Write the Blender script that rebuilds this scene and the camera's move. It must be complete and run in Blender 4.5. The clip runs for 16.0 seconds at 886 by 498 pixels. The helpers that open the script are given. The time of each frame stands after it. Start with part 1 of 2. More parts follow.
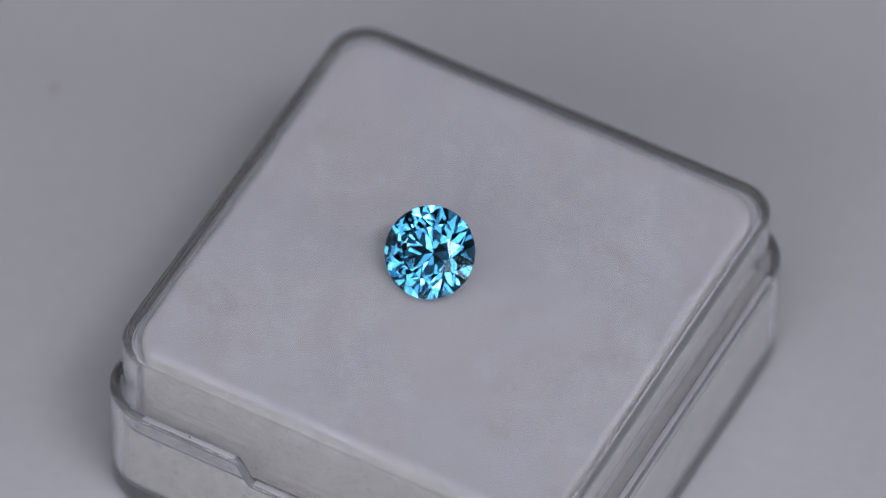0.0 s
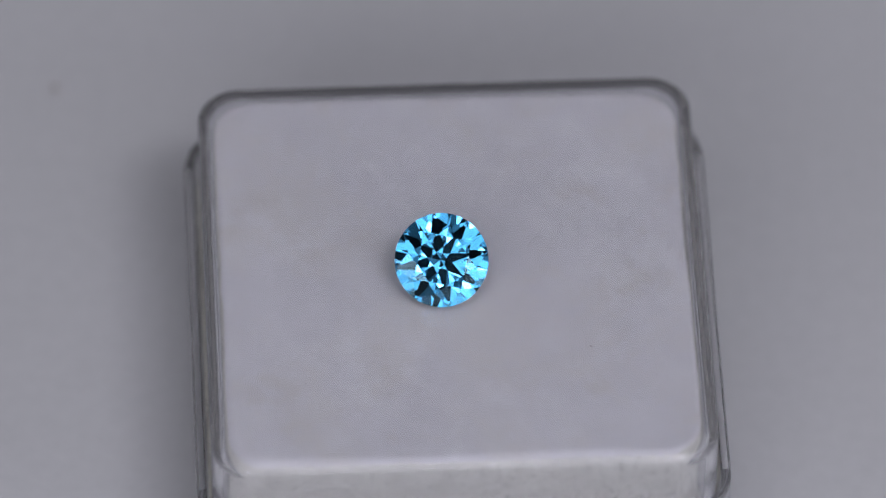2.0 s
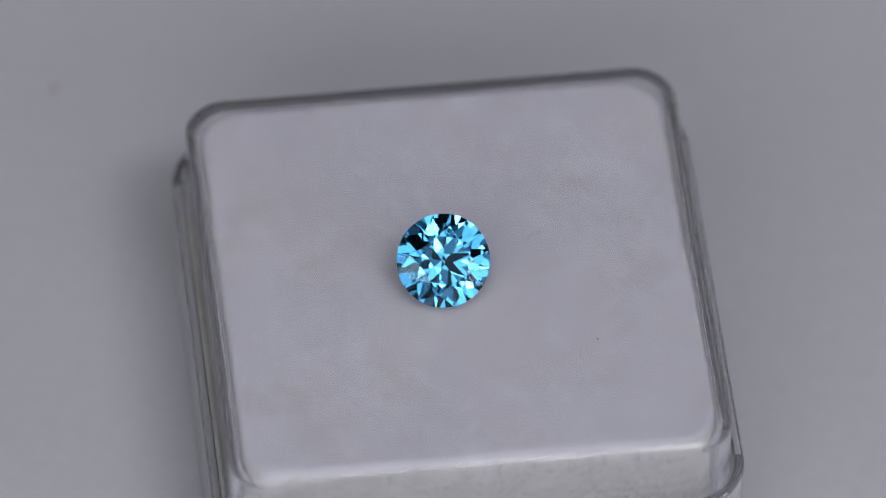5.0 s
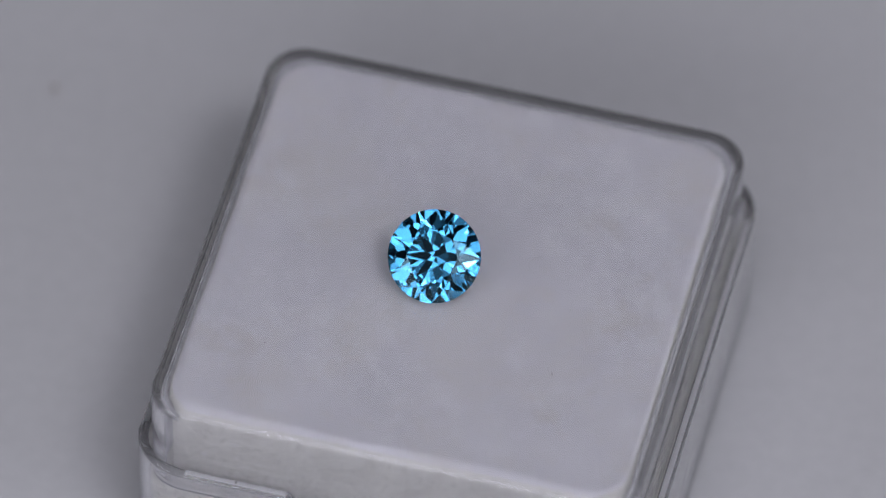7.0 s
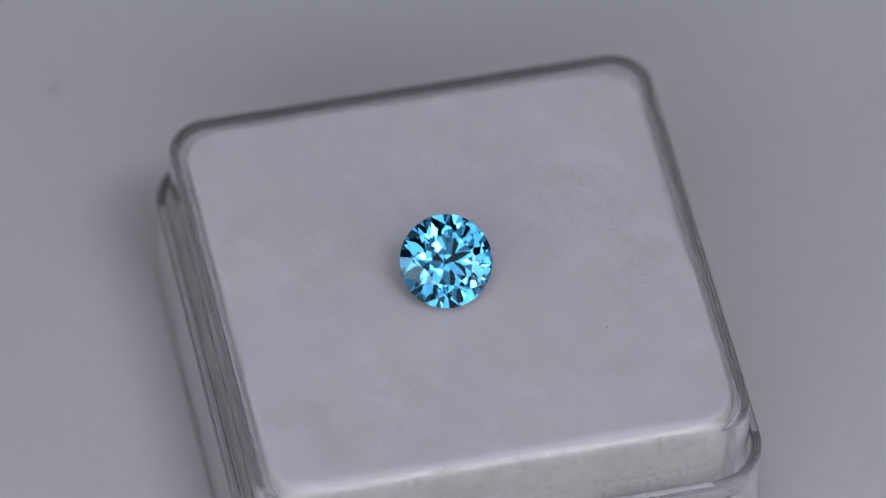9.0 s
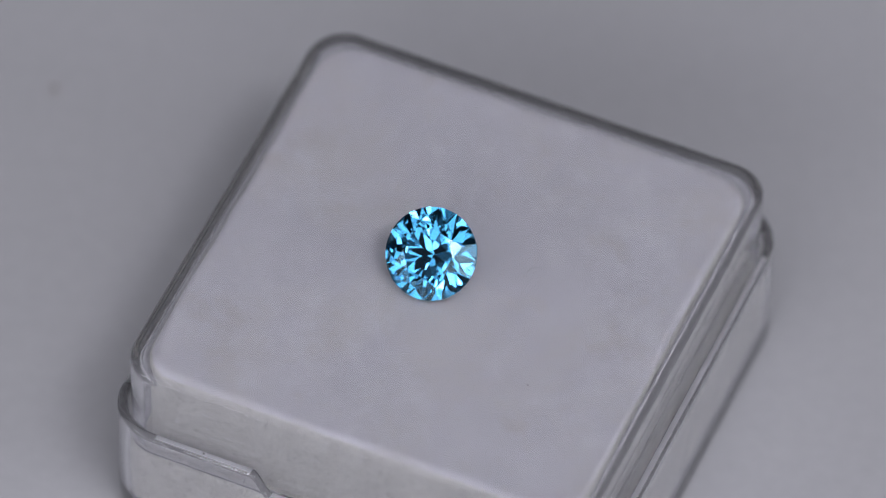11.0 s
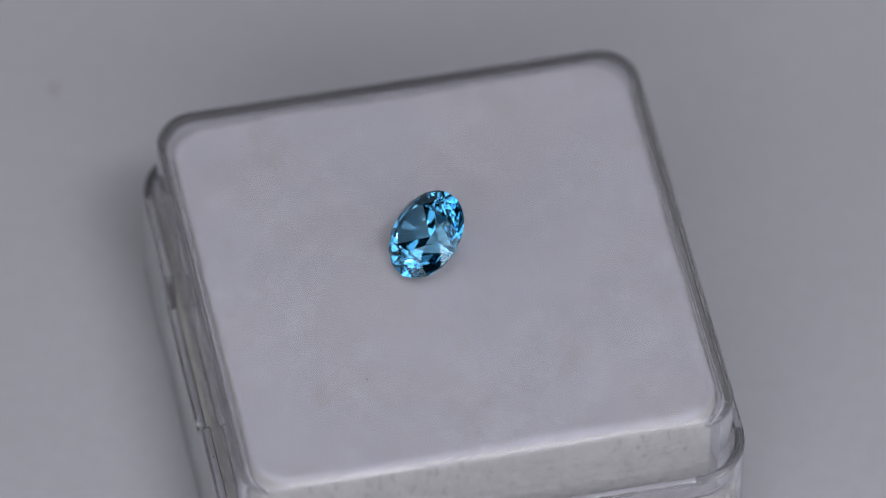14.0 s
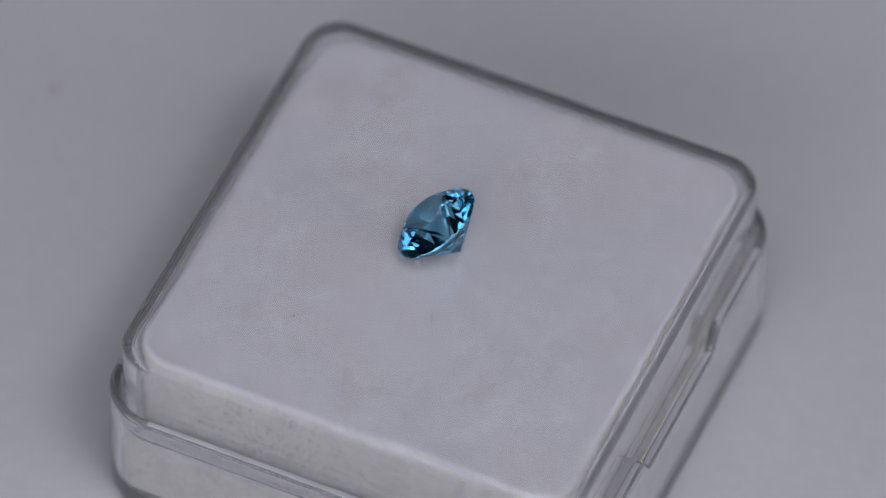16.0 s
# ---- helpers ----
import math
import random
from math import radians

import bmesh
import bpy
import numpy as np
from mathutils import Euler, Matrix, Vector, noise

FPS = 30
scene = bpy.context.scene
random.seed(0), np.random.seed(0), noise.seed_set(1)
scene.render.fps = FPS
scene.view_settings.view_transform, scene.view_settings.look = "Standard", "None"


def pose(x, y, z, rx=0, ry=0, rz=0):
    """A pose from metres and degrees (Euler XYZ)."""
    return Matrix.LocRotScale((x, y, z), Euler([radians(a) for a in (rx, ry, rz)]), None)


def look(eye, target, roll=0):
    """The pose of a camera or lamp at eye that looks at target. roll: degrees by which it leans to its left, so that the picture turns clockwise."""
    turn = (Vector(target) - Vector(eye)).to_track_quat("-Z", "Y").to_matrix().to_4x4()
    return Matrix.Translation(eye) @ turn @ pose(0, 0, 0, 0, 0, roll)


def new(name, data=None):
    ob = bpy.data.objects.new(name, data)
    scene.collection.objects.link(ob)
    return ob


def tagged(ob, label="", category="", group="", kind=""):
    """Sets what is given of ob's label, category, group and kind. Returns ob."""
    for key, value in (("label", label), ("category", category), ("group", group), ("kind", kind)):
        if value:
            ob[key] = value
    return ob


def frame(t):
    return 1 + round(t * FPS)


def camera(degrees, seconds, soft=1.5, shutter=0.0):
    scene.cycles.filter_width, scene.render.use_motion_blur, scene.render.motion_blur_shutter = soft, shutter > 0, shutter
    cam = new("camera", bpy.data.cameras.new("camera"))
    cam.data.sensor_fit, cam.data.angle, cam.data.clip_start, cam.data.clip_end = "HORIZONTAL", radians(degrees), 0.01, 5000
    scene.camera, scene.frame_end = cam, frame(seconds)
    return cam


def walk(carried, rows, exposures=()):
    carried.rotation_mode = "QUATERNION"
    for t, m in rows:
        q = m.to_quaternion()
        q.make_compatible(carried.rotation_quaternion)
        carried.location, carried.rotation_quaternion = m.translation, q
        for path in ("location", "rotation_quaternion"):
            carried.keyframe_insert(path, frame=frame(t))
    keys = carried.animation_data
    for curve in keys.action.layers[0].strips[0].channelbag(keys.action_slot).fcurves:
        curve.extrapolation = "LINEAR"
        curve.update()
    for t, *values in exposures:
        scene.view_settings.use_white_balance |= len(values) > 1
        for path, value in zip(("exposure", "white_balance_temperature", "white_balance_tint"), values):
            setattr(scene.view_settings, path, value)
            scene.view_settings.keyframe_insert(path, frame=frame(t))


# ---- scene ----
cam = camera(6.0, 16.0, soft=1.3)
MM = 0.001

# A lens stopped down, with its focus on the stone
cam.data.dof.use_dof = True
cam.data.dof.focus_distance = 0.510
cam.data.dof.aperture_fstop = 20.0

RIGHT = Vector((0.99980853, 0.01585423, 0.01146946))
UP = Vector((-0.01953102, 0.7725259, 0.63468281))
BACK = Vector((0.00120195, -0.6347853, 0.77268763))
EYE = Matrix(((RIGHT.x, UP.x, BACK.x, 0.0),
              (RIGHT.y, UP.y, BACK.y, -0.32499),
              (RIGHT.z, UP.z, BACK.z, 0.39672),
              (0, 0, 0, 1)))
walk(cam, [(0.0, EYE), (16.0, EYE)], exposures=[(0.0, 0.0), (16.0, 0.0)])

# ---- light ----
TABLE_Z = -13.4 * MM
world = bpy.data.worlds.new("world")
scene.world = world
world.use_nodes = True
world.node_tree.nodes["Background"].inputs["Color"].default_value = (0.80, 0.88, 1.0, 1)
world.node_tree.nodes["Background"].inputs["Strength"].default_value = 0.03


def softbox(eye, target, wide, high, watts, colour):
    data = bpy.data.lights.new("softbox_light", "AREA")
    data.shape, data.size, data.size_y = "RECTANGLE", wide, high
    data.energy, data.color = watts, colour
    ob = new("softbox_light", data)
    ob.matrix_world = look(eye, target)
    return ob


NEUTRAL = (0.905, 0.90, 1.0)
AIM = Vector((0.0, -0.6348, 0.7727))         # from the stone towards the lens
SIDE = Vector((1.0, 0.0, 0.0))
ABOVE = Vector((0.0, 0.7727, 0.6348))

def panel(eye, wide, high, radiance):
    softbox(eye, (0, 0, 0), wide, high, 1.51 * radiance * math.pi * wide * high, NEUTRAL)


# a square light frame round the lens, two lamps in it, and two low softboxes close to the table in front
for along, across, wide, high, glow in ((-0.30, 0.28, 0.28, 0.32, 1.0), (0.0, 0.295, 0.28, 0.36, 1.5), (0.30, 0.28, 0.28, 0.32, 1.8),
                                        (-0.305, 0.0, 0.36, 0.19, 0.10), (0.305, 0.0, 0.36, 0.19, 0.3),
                                        (-0.30, -0.28, 0.28, 0.32, 2.2), (0.0, -0.295, 0.28, 0.36, 1.7), (0.30, -0.28, 0.28, 0.32, 1.3)):
    panel(AIM * 0.78 + SIDE * along + ABOVE * across, wide, high, glow)
panel(AIM * 0.70 + SIDE * 0.20 + ABOVE * 0.16, 0.21, 0.12, 8.5)
panel(AIM * 0.70 - SIDE * 0.21 - ABOVE * 0.17, 0.15, 0.12, 2.2)
panel((-0.31, -0.20, 0.13), 0.24, 0.14, 1.8)
panel((0.31, -0.20, 0.13), 0.24, 0.14, 2.5)


# ---- materials ----
def material(name):
    m = bpy.data.materials.new(name)
    m.use_nodes = True
    nt = m.node_tree
    return m, nt, nt.nodes["Principled BSDF"]


def node(nt, kind, **inputs):
    n = nt.nodes.new(kind)
    for key, value in inputs.items():
        n.inputs[key.replace("_", " ")].default_value = value
    return n


def two_scale(nt, bsdf, dark, light, big, fine, bump, distance, fine_share=0.5):
    """Colour between two tones by a coarse and a fine noise, and a fine relief."""
    co = nt.nodes.new("ShaderNodeTexCoord")
    a = node(nt, "ShaderNodeTexNoise", Scale=big, Detail=4.0, Roughness=0.6)
    b = node(nt, "ShaderNodeTexNoise", Scale=fine, Detail=6.0, Roughness=0.65)
    for n in (a, b):
        nt.links.new(co.outputs["Object"], n.inputs["Vector"])
    mix = nt.nodes.new("ShaderNodeMix")
    mix.inputs[0].default_value = fine_share
    nt.links.new(a.outputs["Fac"], mix.inputs[2])
    nt.links.new(b.outputs["Fac"], mix.inputs[3])
    ramp = nt.nodes.new("ShaderNodeValToRGB")
    ramp.color_ramp.elements[0].position, ramp.color_ramp.elements[1].position = 0.36, 0.64
    ramp.color_ramp.elements[0].color, ramp.color_ramp.elements[1].color = (*dark, 1), (*light, 1)
    nt.links.new(mix.outputs[0], ramp.inputs["Fac"])
    nt.links.new(ramp.outputs["Color"], bsdf.inputs["Base Color"])
    rel = node(nt, "ShaderNodeBump", Strength=bump, Distance=distance)
    nt.links.new(b.outputs["Fac"], rel.inputs["Height"])
    nt.links.new(rel.outputs["Normal"], bsdf.inputs["Normal"])
    return ramp


def matte_mat(name, dark, light, big, fine, bump, distance, rough=0.9):
    m, nt, p = material(name)
    p.inputs["Roughness"].default_value = rough
    two_scale(nt, p, dark, light, big, fine, bump, distance)
    return m


def plastic_mat(name, clear, rough):
    m, nt, p = material(name)
    p.inputs["Base Color"].default_value = (0.968, 0.966, 0.995, 1)
    p.inputs["Transmission Weight"].default_value = clear
    p.inputs["IOR"].default_value = 1.49
    p.inputs["Roughness"].default_value = rough
    co = nt.nodes.new("ShaderNodeTexCoord")
    n = node(nt, "ShaderNodeTexNoise", Scale=260.0, Detail=3.0)
    nt.links.new(co.outputs["Object"], n.inputs["Vector"])
    rel = node(nt, "ShaderNodeBump", Strength=0.04, Distance=0.0004)
    nt.links.new(n.outputs["Fac"], rel.inputs["Height"])
    nt.links.new(rel.outputs["Normal"], p.inputs["Normal"])
    return m


def gem_mat():
    m, nt, p = material("blue_zircon")
    nt.nodes.remove(p)
    inside = node(nt, "ShaderNodeBsdfRefraction", Roughness=0.0, IOR=1.93)
    inside.inputs["Color"].default_value = (0.63, 0.84, 0.925, 1)
    gloss = node(nt, "ShaderNodeBsdfAnisotropic", Roughness=0.0)
    gloss.inputs["Color"].default_value = (0.46, 0.77, 0.93, 1)
    fresnel = node(nt, "ShaderNodeFresnel", IOR=1.93)
    mix = nt.nodes.new("ShaderNodeMixShader")
    nt.links.new(fresnel.outputs["Fac"], mix.inputs["Fac"])
    nt.links.new(inside.outputs["BSDF"], mix.inputs[1])
    nt.links.new(gloss.outputs["BSDF"], mix.inputs[2])
    nt.links.new(mix.outputs["Shader"], nt.nodes["Material Output"].inputs["Surface"])
    return m


PAPER = matte_mat("white_paper", (0.452, 0.454, 0.467), (0.500, 0.500, 0.514), 14.0, 900.0, 0.05, 0.0002)
FOAM = matte_mat("white_foam", (0.84, 0.83, 0.855), (0.96, 0.95, 0.975), 210.0, 1100.0, 0.03, 0.00015)
FOAM_SIDE = matte_mat("cut_foam", (0.72, 0.71, 0.63), (0.95, 0.94, 0.845), 700.0, 4200.0, 0.8, 0.0003)
# tone of the added, unseen surround, dark so that the stone has deep darks
WALLS = matte_mat("dark_surround", (0.08, 0.08, 0.09), (0.12, 0.12, 0.13), 2.0, 120.0, 0.1, 0.001)
FIBRE = matte_mat("grey_fibre", (0.16, 0.16, 0.17), (0.24, 0.24, 0.25), 400.0, 3000.0, 0.1, 0.00005)
SPECK = matte_mat("brown_speck", (0.06, 0.05, 0.05), (0.14, 0.12, 0.11), 900.0, 4000.0, 0.2, 0.00005)


def flecks(m, scale, low, high, tone, share):
    """Matted patches, grain or painted glints over the colour of a material."""
    nt = m.node_tree
    p = nt.nodes["Principled BSDF"]
    old = p.inputs["Base Color"].links[0].from_socket
    co = nt.nodes.new("ShaderNodeTexCoord")
    n = node(nt, "ShaderNodeTexNoise", Scale=scale, Detail=5.0, Roughness=0.7)
    nt.links.new(co.outputs["Object"], n.inputs["Vector"])
    ramp = nt.nodes.new("ShaderNodeValToRGB")
    ramp.color_ramp.elements[0].position, ramp.color_ramp.elements[1].position = low, high
    ramp.color_ramp.elements[1].color = (share, share, share, 1)
    nt.links.new(n.outputs["Fac"], ramp.inputs["Fac"])
    mix = nt.nodes.new("ShaderNodeMix")
    mix.data_type = "RGBA"
    nt.links.new(ramp.outputs["Color"], mix.inputs["Factor"])
    nt.links.new(old, mix.inputs["A"])
    mix.inputs["B"].default_value = (*tone, 1)
    nt.links.new(mix.outputs["Result"], p.inputs["Base Color"])


flecks(FOAM, 75.0, 0.48, 0.62, (0.92, 0.895, 0.855), 0.75)
flecks(FOAM, 640.0, 0.53, 0.64, (0.985, 0.98, 0.985), 0.55)
flecks(FOAM, 260.0, 0.55, 0.68, (0.80, 0.765, 0.715), 0.55)
flecks(FOAM, 420.0, 0.56, 0.66, (0.995, 0.99, 0.995), 0.85)
# white dots: glints put into the colour of the cut sides
flecks(FOAM_SIDE, 1900.0, 0.63, 0.67, (1.0, 1.0, 0.98), 1.0)
flecks(FOAM_SIDE, 2600.0, 0.56, 0.64, (0.44, 0.43, 0.37), 0.8)
DUST = matte_mat("brown_dust", (0.07, 0.04, 0.03), (0.16, 0.11, 0.08), 900.0, 4000.0, 0.2, 0.00005)
STAIN = matte_mat("dried_stain", (0.34, 0.33, 0.33), (0.48, 0.46, 0.45), 900.0, 4000.0, 0.2, 0.00005)
PLASTIC = plastic_mat("clear_plastic", 0.90, 0.04)
FROST = plastic_mat("rough_moulded_plastic", 0.68, 0.35)
GEM = gem_mat()


# ---- building helpers ----
def mesh_of(name, bm, mat):
    bmesh.ops.recalc_face_normals(bm, faces=bm.faces)
    me = bpy.data.meshes.new(name)
    bm.to_mesh(me)
    bm.free()
    me.materials.append(mat)
    return me


def thing(name, bm, mat, label, category, kind=""):
    return tagged(new(name, mesh_of(name, bm, mat)), label, category, kind=kind)


def part(name, bm, mat, parent, label=""):
    ob = new(name, mesh_of(name, bm, mat))
    ob.parent = parent
    return tagged(ob, label)


def ring(half_x, half_y, radius, steps=10):
    """The outline of a rounded rectangle, counter-clockwise, with a point close to each end of every straight side."""
    pts = []
    for k, (sx, sy) in enumerate(((1, 1), (-1, 1), (-1, -1), (1, -1))):
        cx, cy = sx * (half_x - radius), sy * (half_y - radius)
        arc = [(cx + radius * math.cos(math.pi / 2 * (k + i / steps)), cy + radius * math.sin(math.pi / 2 * (k + i / steps)))
               for i in range(steps + 1)]
        for at, (px, py) in ((0, arc[0]), (1, arc[-1])):
            a = math.pi / 2 * (k + at)
            d = -0.06 if at == 0 else 0.06
            extra = (px - d * math.sin(a), py + d * math.cos(a))
            arc = [extra] + arc if at == 0 else arc + [extra]
        pts += arc
    return pts


def supported(levels):
    """Adds a loop close to both ends of every long step, so that flat walls stay flat."""
    out = [levels[0]]
    for a, b in zip(levels, levels[1:]):
        d = math.dist((a[0], a[3]), (b[0], b[3]))
        if d > 0.6:
            for f in (0.04 / d, 1 - 0.04 / d):
                out.append(tuple(u + (v - u) * f for u, v in zip(a, b)))
        out.append(b)
    return out


def lathe_box(levels, centre=(0, 0)):
    """A solid of stacked rounded rectangles (half_x, half_y, radius, z) in millimetres."""
    bm = bmesh.new()
    loops = []
    for hx, hy, r, z in supported(levels):
        loops.append([bm.verts.new(((x + centre[0]) * MM, (y + centre[1]) * MM, z * MM)) for x, y in ring(hx, hy, r)])
    for lo, hi in zip(loops, loops[1:]):
        n = len(lo)
        for i in range(n):
            bm.faces.new((lo[i], lo[(i + 1) % n], hi[(i + 1) % n], hi[i])).smooth = True
    bm.faces.new(loops[0])
    bm.faces.new(loops[-1])
    return bm


def slab(x0, x1, y0, y1, z0, z1):
    bm = bmesh.new()
    bmesh.ops.create_cube(bm, size=1.0)
    for v in bm.verts:
        v.co = Vector(((x0 + x1) / 2 + v.co.x * (x1 - x0), (y0 + y1) / 2 + v.co.y * (y1 - y0), (z0 + z1) / 2 + v.co.z * (z1 - z0)))
    return bm


# ---- the setting ----
thing("table", slab(-0.9, 0.9, -0.8, 0.9, TABLE_Z - 0.03, TABLE_Z), PAPER,
      "table top covered with smooth white paper", "table", "structure")

def room():
    """Plain unseen walls, ceiling and floor round the table, added to darken the stone's reflections."""
    z0, z1 = TABLE_Z - 0.75, 1.55
    for name, box in (("unseen_wall_north", (-1.5, 1.5, 1.5, 1.6)), ("unseen_wall_south", (-1.5, 1.5, -1.6, -1.5)),
                      ("unseen_wall_east", (1.5, 1.6, -1.6, 1.6)), ("unseen_wall_west", (-1.6, -1.5, -1.6, 1.6))):
        thing(name, slab(*box, z0, z1), WALLS, "unseen dark grey wall, added to darken the stone's reflections", "wall", "structure")
    thing("ceiling", slab(-1.6, 1.6, -1.6, 1.6, z1, z1 + 0.1), WALLS, "unseen dark grey ceiling, added to darken the stone's reflections", "ceiling", "structure")
    thing("floor", slab(-1.6, 1.6, -1.6, 1.6, z0 - 0.1, z0), WALLS, "unseen dark grey floor, added to close the surround", "floor", "structure")


room()

# ---- the box ----
CX, CY = 0.07, -0.69           # the box stands a little off the turning axis
BOTTOM = -13.4


def clear_cover():
    """Square cover with rounded corners: a closed top, open below."""
    h, w, r, plate = 15.18, 0.64, 2.5, 0.70
    i, q = h - w, r - 0.55
    return lathe_box([*[(h - 0.8 * (1 - math.sin(a)), h - 0.8 * (1 - math.sin(a)), r - 0.7 * (1 - math.sin(a)), -0.55 * (1 - math.cos(a)))
                        for a in (math.pi / 2 * k / 9 for k in range(10))], (h, h, r, -6.8), (h - 0.05, h - 0.05, r - 0.05, -6.9),
                      (h - 0.15, h - 0.15, r - 0.1, -6.95), (i + 0.15, i + 0.15, q + 0.1, -6.95), (i + 0.05, i + 0.05, q + 0.05, -6.9), (i, i, q, -6.8),
                      (i, i, q, -plate - 0.25), (i - 0.08, i - 0.08, q - 0.05, -plate - 0.08), (i - 0.25, i - 0.25, q - 0.15, -plate)])


NOTCH_A, NOTCH_B, NOTCH_DROP = -6.0, 6.1, 1.65


def notch(x):
    """How far the rim of the base drops at x along its two notched sides."""
    a = min(1.0, max(0.0, (x - NOTCH_A) / 1.3))
    b = min(1.0, max(0.0, (NOTCH_B - x) / 1.3))
    s = min(a, b)
    return NOTCH_DROP * s * s * (3 - 2 * s)


def chip(x, y):
    """How far the rim has broken away at one corner."""
    near = max(0.0, 1 - math.hypot(x + 15.4, y + 13.2) / 2.4)
    return 0.55 * min(1.0, 2 * near) * abs(noise.noise((x * 2.1, y * 2.1, 5.5))) + 0.25 * near


def base_outline(half, radius):
    """Rounded square with extra points along the two notched sides."""
    pts = ring(half, half, radius, 10)
    xs = [NOTCH_A + k * 1.3 / 6 for k in range(7)] + [NOTCH_B - 1.3 + k * 1.3 / 6 for k in range(7)]
    back = [(x, half) for x in reversed(xs)]
    front = [(x, -half) for x in xs]
    return pts[:13] + back + pts[13:39] + front + pts[39:]


def clear_base():
    """The wider base round the cover, its rim notched on two sides."""
    h, r = 16.10, 3.7
    # half width, corner radius, height, share of the notch's drop
    levels = [(h - 0.9, r - 0.9, BOTTOM, 0), (h - 0.85, r - 0.85, BOTTOM, 0), (h - 0.40, r - 0.40, BOTTOM + 0.05, 0), (h - 0.12, r - 0.12, BOTTOM + 0.22, 0),
              (h, r, BOTTOM + 0.55, 0), (h, r, BOTTOM + 0.60, 0), (h, r, -4.84, 1), (h, r, -4.80, 1), (h - 0.06, r - 0.06, -4.68, 1), (h - 0.15, r - 0.15, -4.62, 1),
              (h - 0.17, r - 0.17, -4.6, 1), (h - 0.52, r - 0.52, -4.6, 1), (h - 0.54, r - 0.54, -4.62, 1), (h - 0.59, r - 0.59, -4.68, 1),
              (h - 0.62, r - 0.62, -4.80, 1), (h - 0.62, r - 0.62, -4.85, 1),
              (h - 0.62, r - 0.62, -11.55, 0), (h - 0.62, r - 0.62, -11.6, 0), (h - 0.70, r - 0.70, -11.8, 0), (h - 0.92, r - 0.92, -11.9, 0)]
    bm = bmesh.new()
    loops = []
    for half, r, z, cut in levels:
        loop = []
        for x, y in base_outline(half, r):
            drop = (notch(x) if abs(y) > half - 0.01 else chip(x, y)) * cut
            loop.append(bm.verts.new(((x + CX) * MM, (y + CY - 0.02) * MM, (z - drop) * MM)))
        loops.append(loop)
    for lo, hi in zip(loops, loops[1:]):
        n = len(lo)
        for i in range(n):
            bm.faces.new((lo[i], lo[(i + 1) % n], hi[(i + 1) % n], hi[i])).smooth = True
    bm.faces.new(loops[0])
    bm.faces.new(loops[-1])
    return bm


def shift(bm, dx, dy):
    bmesh.ops.translate(bm, verts=bm.verts, vec=(dx * MM, dy * MM, 0))
    return bm


box = tagged(new("gem_box"), "closed square clear plastic gem box with rounded corners", "gem box")
base = part("base", clear_base(), PLASTIC, box, "wider clear plastic base with two notched sides")
base.data.materials.append(FROST)
for face in base.data.polygons:
    on_side = min(abs(face.center.x - CX * MM), abs(face.center.y - CY * MM)) < 12.0 * MM
    if face.center.z > -6.6 * MM and face.normal.z > 0.9 and on_side:
        face.material_index = 1


def nub(x, y, z):
    """Lumps of plastic left from moulding beside the notch."""
    bm = bmesh.new()
    for k, size in enumerate((0.24, 0.17, 0.13)):
        made = bmesh.ops.create_icosphere(bm, subdivisions=2, radius=size * MM)
        for v in made["verts"]:
            v.co *= 1 + 0.3 * noise.noise(v.co * 9000 + Vector((k, 0, 0)))
            v.co += Vector(((x - 0.28 * k) * MM, (y + 0.05 * k) * MM, (z + 0.10 * size) * MM))
    return part("moulding_nub", bm, FROST, box, "rough lumps of moulded plastic")


nub(4.5, -16.55, -6.2)
cover = part("cover", shift(clear_cover(), CX, CY), PLASTIC, box, "clear plastic cover with a flat top")

# ---- the foam pad ----
FOAM_Z = -0.72


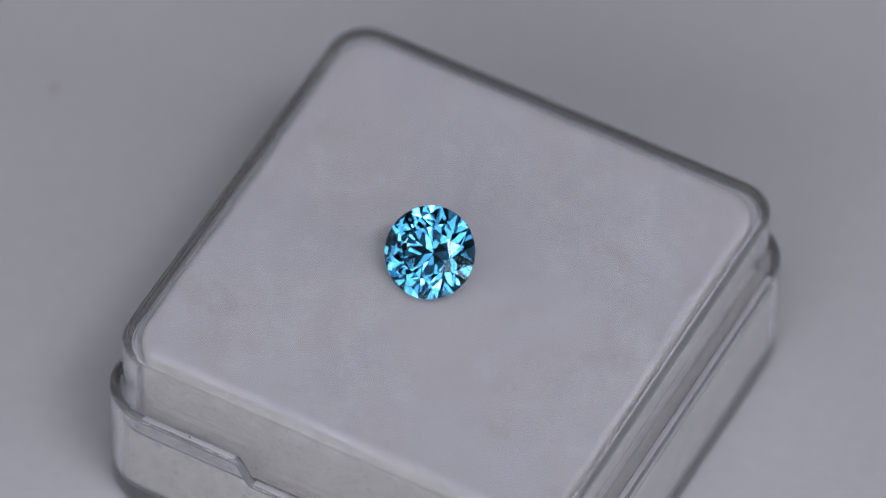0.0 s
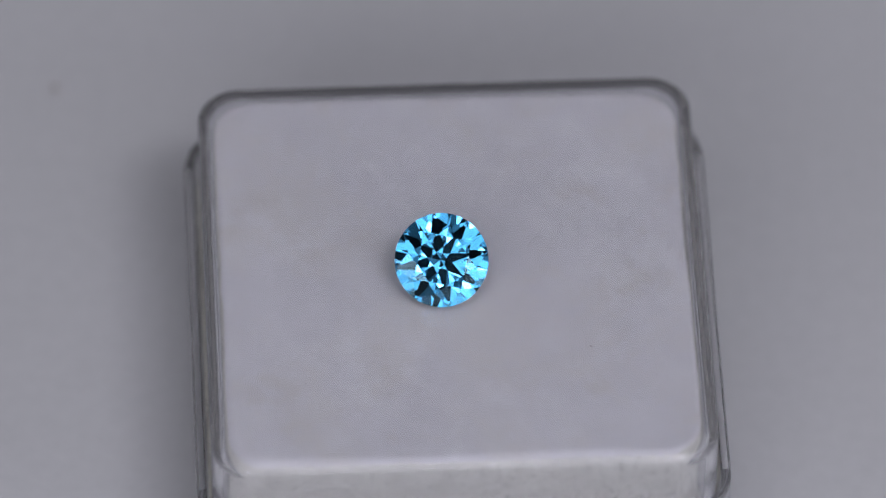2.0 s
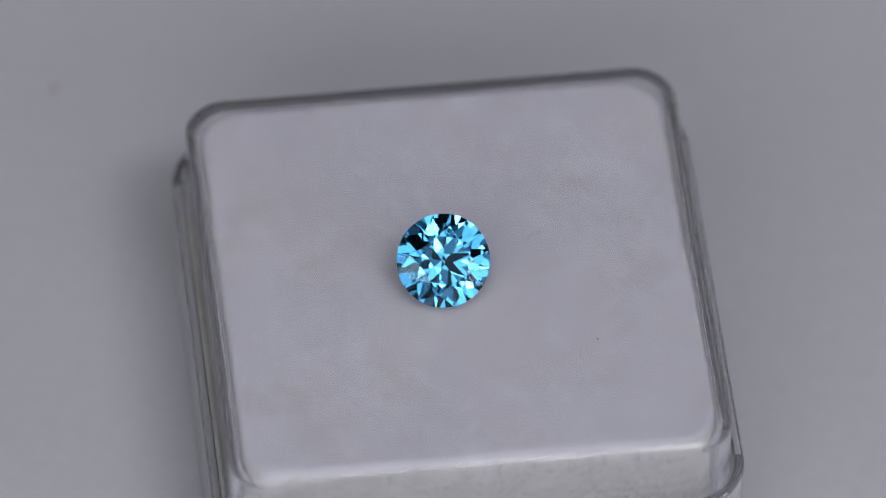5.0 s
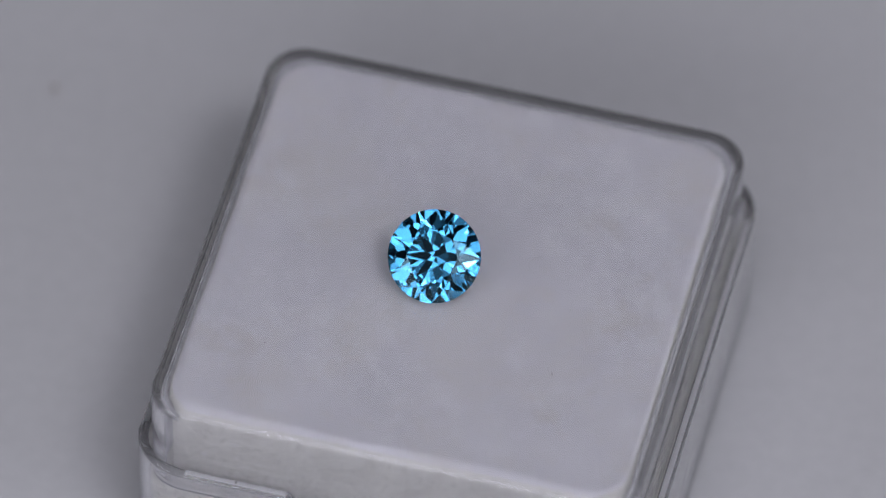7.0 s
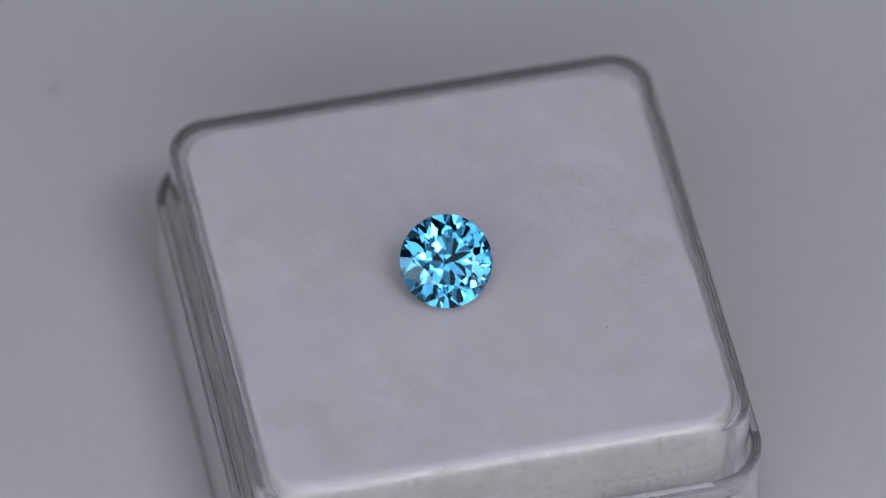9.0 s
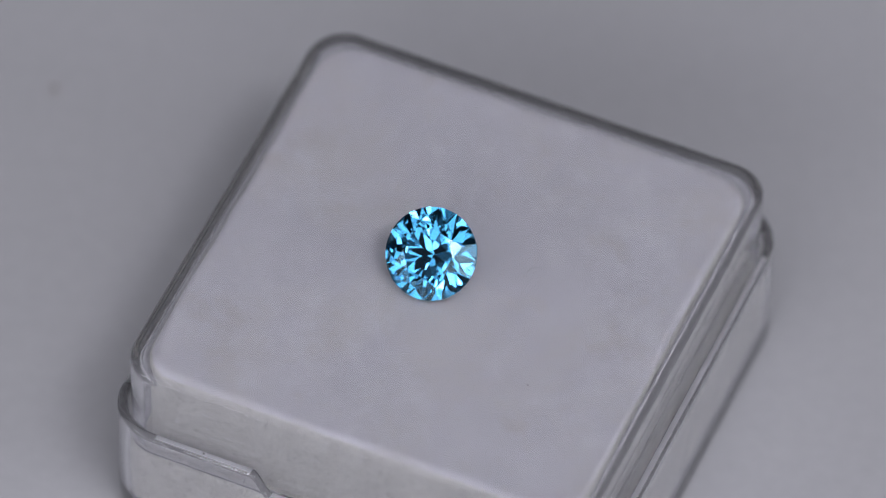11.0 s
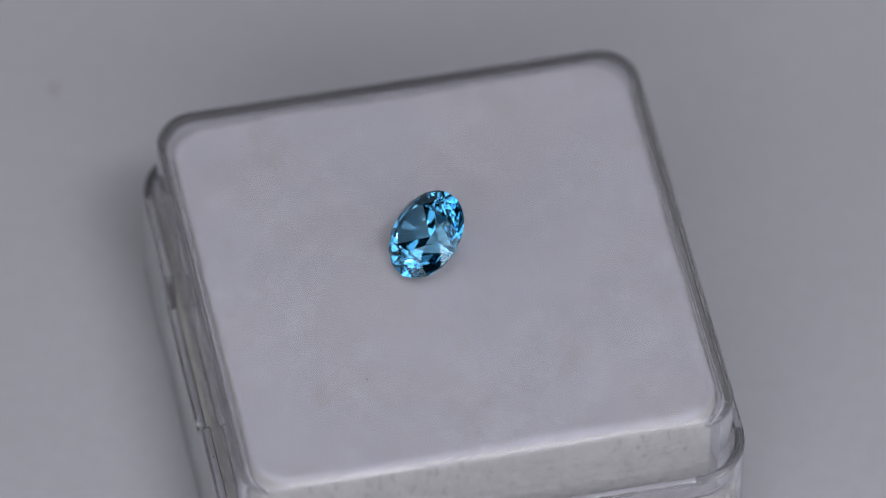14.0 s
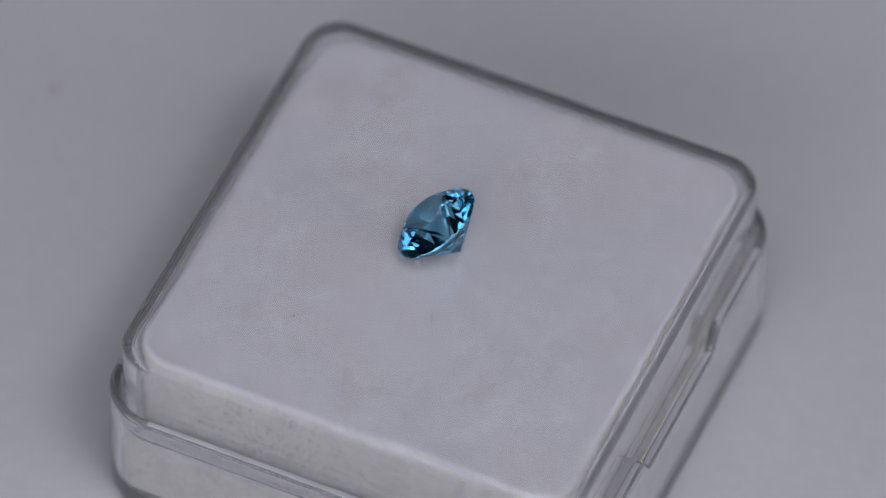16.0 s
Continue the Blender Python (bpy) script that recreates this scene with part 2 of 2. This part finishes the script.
def foam_block():
    """A stepped block of soft foam: wide below, narrower above, its upper edge rounded and unevenly cut."""
    bm = bmesh.new()
    h, n = 14.38, 90
    outline, torn, slack = [], [], []
    edge = ring(h, h, 2.3, 5)
    for i, (x, y) in enumerate(edge):
        u, v = edge[(i + 1) % len(edge)]
        m = n if math.hypot(u - x, v - y) > 2 else 1
        for k in range(m):
            px, py = x + (u - x) * k / m, y + (v - y) * k / m
            inset = 0.08 + 0.20 * abs(noise.noise((px * 0.16, py * 0.16, 0.7))) + 0.07 * abs(noise.noise((px * 1.3, py * 1.3, 4.7)))
            rough = 0.35 if py < -13 and 4.0 < px < 12.5 else 0.05
            torn.append(rough * (abs(noise.noise((px * 2.6, py * 2.6, 9.1))) + 0.4 * abs(noise.noise((px * 7.0, 3.3, 1.2)))))
            slack.append(0.42 + 0.35 * noise.noise((px * 0.13, py * 0.13, 2.3)))
            outline.append((px, py, inset))
    loops = []
    for wide, z in ((15.1, -11.88), (15.3, -11.6), (15.3, -7.15), (15.2, -7.0)):
        loops.append([bm.verts.new(((x * wide / h + CX) * MM, (y * wide / h + CY) * MM, z * MM)) for x, y, _ in outline])
    for z in (-7.0, -5.4, -3.4, -2.2):
        loops.append([bm.verts.new(((x * (1 - e / h) + CX) * MM, (y * (1 - e / h) + CY) * MM, z * MM)) for x, y, e in outline])
    for k in range(1, 9):
        a = math.pi / 2 * k / 8
        loop = []
        for (x, y, e), rip, s in zip(outline, torn, slack):
            f = 1 - (e + s * (1 - math.cos(a)) + rip * k / 8) / h
            loop.append(bm.verts.new(((x * f + CX) * MM, (y * f + CY) * MM, (FOAM_Z - 0.9 * s * (1 - math.sin(a))) * MM)))
        loops.append(loop)
    for j, (lo, hi) in enumerate(zip(loops, loops[1:])):
        m = len(lo)
        for i in range(m):
            bm.faces.new((lo[i], lo[(i + 1) % m], hi[(i + 1) % m], hi[i])).smooth = j > 6
    bm.faces.new(loops[0])
    bm.faces.new(loops[-1])
    return bm


def foam_sides(ob):
    """The cut sides of the foam are coarser and yellower than its skin."""
    ob.data.materials.append(FOAM_SIDE)
    for face in ob.data.polygons:
        if abs(face.normal.z) < 0.65 or face.center.z < -5.0 * MM:
            face.material_index = 1


foam = thing("foam_pad", foam_block(), FOAM, "white foam pad with coarse cut sides, inside the clear plastic box", "foam pad")


foam_sides(foam)
# near-white colour for the sparkles of light on the cut foam
GLINT = matte_mat("white_glint", (0.93, 0.93, 0.92), (0.97, 0.97, 0.96), 400.0, 3000.0, 0.05, 0.00002, 0.25)


def glint_dots(count):
    """Tiny white balls that stick out of the cut sides of the foam, in place of glints."""
    rng = random.Random(5)
    bm = bmesh.new()
    bmesh.ops.create_icosphere(bm, subdivisions=1, radius=0.05 * MM)
    me = mesh_of("glint_dot", bm, GLINT)
    for k in range(count):
        upper = rng.random() < 0.6
        out = 14.34 if upper else 15.29
        z = rng.uniform(-4.4, -1.7) if upper else rng.uniform(-11.0, -7.8)
        along = rng.uniform(-11.8, 11.8)
        x, y = ((along, -out), (out, along), (along, out), (-out, along))[k % 4]
        ob = new("glint_dot", me)
        ob.parent = foam
        ob.matrix_local = Matrix.Translation(((x + CX) * MM, (y + CY) * MM, z * MM)) @ Matrix.Scale(rng.uniform(0.5, 1.2), 4)
        tagged(ob, "")


glint_dots(56)


riders = []                    # what lies on the box and turns with it


def speck(x, y, size, z=0.015, label="tiny dark speck of dirt on the clear plastic cover"):
    bm = bmesh.new()
    bmesh.ops.create_icosphere(bm, subdivisions=1, radius=size * MM)
    for v in bm.verts:
        v.co = Vector((v.co.x * (1 + 0.5 * math.sin(v.co.y * 9e4)), v.co.y, v.co.z * 0.5))
        v.co += Vector((x * MM, y * MM, z * MM))
    riders.append(tagged(thing("dirt_speck", bm, SPECK, label, "speck"), group="specks of dirt on the box"))


for sx, sy, ss in ((7.96, -6.95, 0.075), (7.82, -1.84, 0.05), (-9.31, -9.13, 0.06), (11.79, -9.33, 0.05), (3.0, -8.0, 0.03), (11.2, 2.2, 0.03)):
    speck(sx, sy, ss)
for sx, ss in ((-9.1, 0.07), (8.4, 0.05)):
    speck(sx, -16.45, ss, -4.575, "tiny dark speck of dirt on the clear plastic rim")


def tube(points, radius):
    """A thin round thread through points, in millimetres."""
    bm = bmesh.new()
    rings = []
    pts = [Vector(p) for p in points]
    for i, p in enumerate(pts):
        d = (pts[min(i + 1, len(pts) - 1)] - pts[max(i - 1, 0)]).normalized()
        u = d.cross(Vector((0.2, 0.1, 1))).normalized()
        v = d.cross(u)
        r = radius * (0.6 if i in (0, len(pts) - 1) else 1)
        rings.append([bm.verts.new((p + (u * math.cos(a) + v * math.sin(a)) * r) * MM) for a in (0, 1.257, 2.513, 3.770, 5.027)])
    for lo, hi in zip(rings, rings[1:]):
        for i in range(5):
            bm.faces.new((lo[i], lo[(i + 1) % 5], hi[(i + 1) % 5], hi[i])).smooth = True
    bm.faces.new(rings[0])
    bm.faces.new(rings[-1])
    return bm


def lint(bm, label):
    riders.append(tagged(thing("lint_thread", bm, FIBRE, label, "lint"), group="lint threads on the box"))


def fibre(x, y, heading, length, bend, rise, radius=0.012):
    """A lint thread that starts at x, y, bends by so many degrees and lifts off the cover."""
    pts, a = [], radians(heading)
    px, py = x, y
    n = 12
    for i in range(n + 1):
        pts.append((px, py, 0.015 + rise * math.sin(math.pi * i / n)))
        px += math.cos(a) * length / n
        py += math.sin(a) * length / n
        a += radians(bend) / n
    lint(tube(pts, radius), "fine curled grey lint thread lying on the cover")


lint(tube([(4.62, 0.62, 0.015), (4.57, 0.64, 0.2), (4.60, 0.68, 0.42), (4.70, 0.72, 0.66), (4.84, 0.78, 0.84), (4.98, 0.86, 0.93), (5.14, 0.93, 0.95),
           (5.30, 1.0, 0.91), (5.40, 1.03, 0.80), (5.42, 1.02, 0.66)], 0.015), "fine looped grey lint thread standing up from the cover")
fibre(7.55, 3.50, 10, 0.85, 45, 0.05, 0.010)
fibre(6.80, -8.38, 98, 0.82, -30, 0.04, 0.011)
fibre(4.76, -14.78, 128, 0.42, -25, 0.03, 0.010)


def dust_mote(x, y):
    bm = bmesh.new()
    bmesh.ops.create_icosphere(bm, subdivisions=2, radius=0.15 * MM)
    for v in bm.verts:
        v.co *= 1 + 0.25 * noise.noise(v.co * 6000)
        v.co.z *= 0.45
        v.co += Vector((x * MM, y * MM, TABLE_Z + 0.10 * MM))
    mote = thing("dust_speck", bm, DUST, "single brown dust speck in a dried ring on the white paper", "dust speck")
    stain = [(x + 0.48 * math.cos(a), y + 0.48 * math.sin(a), TABLE_Z / MM + 0.01) for a in (math.tau * k / 24 for k in range(25))]
    part("ring", tube(stain, 0.06), STAIN, mote, "thin grey dried ring")


dust_mote(-25.6, 24.5)

# ---- the gemstone ----
def gemstone():
    """Round brilliant cut plane by plane: 8 mains and 16 lower halves below, 8 mains, 16 upper halves, 8 stars and the table above."""
    r, crown, pavilion, table = 2.845, 35.6, 40.9, 0.545
    half_girdle, low_length, star_length = 0.08, 0.70, 0.43
    rng = random.Random(11)
    bm = bmesh.new()
    bmesh.ops.create_cone(bm, cap_ends=True, segments=64, radius1=r * MM, radius2=r * MM, depth=8 * MM)

    def cut(normal, dist):
        n = (Vector(normal) + Vector([rng.uniform(-0.002, 0.002) for _ in range(3)])).normalized()
        geom = bm.verts[:] + bm.edges[:] + bm.faces[:]
        res = bmesh.ops.bisect_plane(bm, geom=geom, plane_co=n * dist * MM, plane_no=n, clear_outer=True, dist=1e-9)
        edges = [e for e in res["geom_cut"] if isinstance(e, bmesh.types.BMEdge)]
        if edges:
            bmesh.ops.contextual_create(bm, geom=edges)

    def at(rad, az, z):
        return Vector((rad * math.cos(radians(az)), rad * math.sin(radians(az)), z))

    def cut_through(p, q, u, side):
        n = (q - p).cross(u - p).normalized()
        if n.z * side < 0:
            n = -n
        cut(n, n.dot(p))

    def main(az, slope, side):
        sn, cs = math.sin(radians(slope)), math.cos(radians(slope))
        cut((sn * math.cos(radians(az)), sn * math.sin(radians(az)), side * cs), r * sn + half_girdle * cs)

    c22 = math.cos(radians(22.5))
    g = half_girdle
    for k in range(8):
        main(45 * k, pavilion, -1)
    rho = r * (1 - low_length)
    for k in range(8):
        deep = at(rho, 45 * k + 22.5, -g - (r - rho * c22) * math.tan(radians(pavilion)))
        for e in (0, 45):
            cut_through(at(r, 45 * k + e, -g), at(r, 45 * k + 22.5, -g), deep, -1)
    for k in range(8):
        main(45 * k, crown, 1)
    rt = r * table
    zt = g + (r - rt) * math.tan(radians(crown))
    rk = rt + (r - rt) * star_length
    zk = g + (r - rk * c22) * math.tan(radians(crown))
    for k in range(8):
        tip = at(rk, 45 * k + 22.5, zk)
        for e in (0, 45):
            cut_through(at(r, 45 * k + e, g), at(r, 45 * k + 22.5, g), tip, 1)
        cut_through(at(rt, 45 * k, zt), at(rt, 45 * k + 45, zt), tip, 1)
    cut((0, 0, 1), zt)
    bmesh.ops.remove_doubles(bm, verts=bm.verts, dist=1e-7)
    return bm


stone = thing("gemstone", gemstone(), GEM, "round brilliant-cut blue zircon lying tilted on the clear box", "gemstone")

# ---- the turntable's motion ----
TURNS = [(0.0, -27.5), (0.135, -29.95), (2.184, 7.1), (3.579, -18.1), (5.407, 15.0), (7.12, -16.0), (8.87, 15.7), (16.0, -113.4)]


def angle(t):
    for (a, u), (b, v) in zip(TURNS, TURNS[1:]):
        if t <= b:
            return u + (v - u) * (t - a) / (b - a)
    return TURNS[-1][1]


STONE_RISE, STONE_AZ = 50.4, -87.7
CULET = Vector((-0.853, 0.119, 0.0))


def motions():
    times = sorted({round(k * 0.1, 3) for k in range(161)} | {t for t, _ in TURNS})
    axis_dir = Vector((math.cos(radians(STONE_RISE)) * math.cos(radians(STONE_AZ)),
                       math.cos(radians(STONE_RISE)) * math.sin(radians(STONE_AZ)),
                       math.sin(radians(STONE_RISE))))
    seat = (CULET + axis_dir * 2.544) * MM
    rest = Matrix.Translation(seat) @ axis_dir.to_track_quat("Z", "Y").to_matrix().to_4x4() @ pose(0, 0, 0, 0, 0, 6.8)
    for ob in (box, foam, *riders):
        walk(ob, [(t, pose(0, 0, 0, 0, 0, angle(t))) for t in times])
    walk(stone, [(t, pose(0, 0, 0, 0, 0, angle(t)) @ rest) for t in times])


motions()
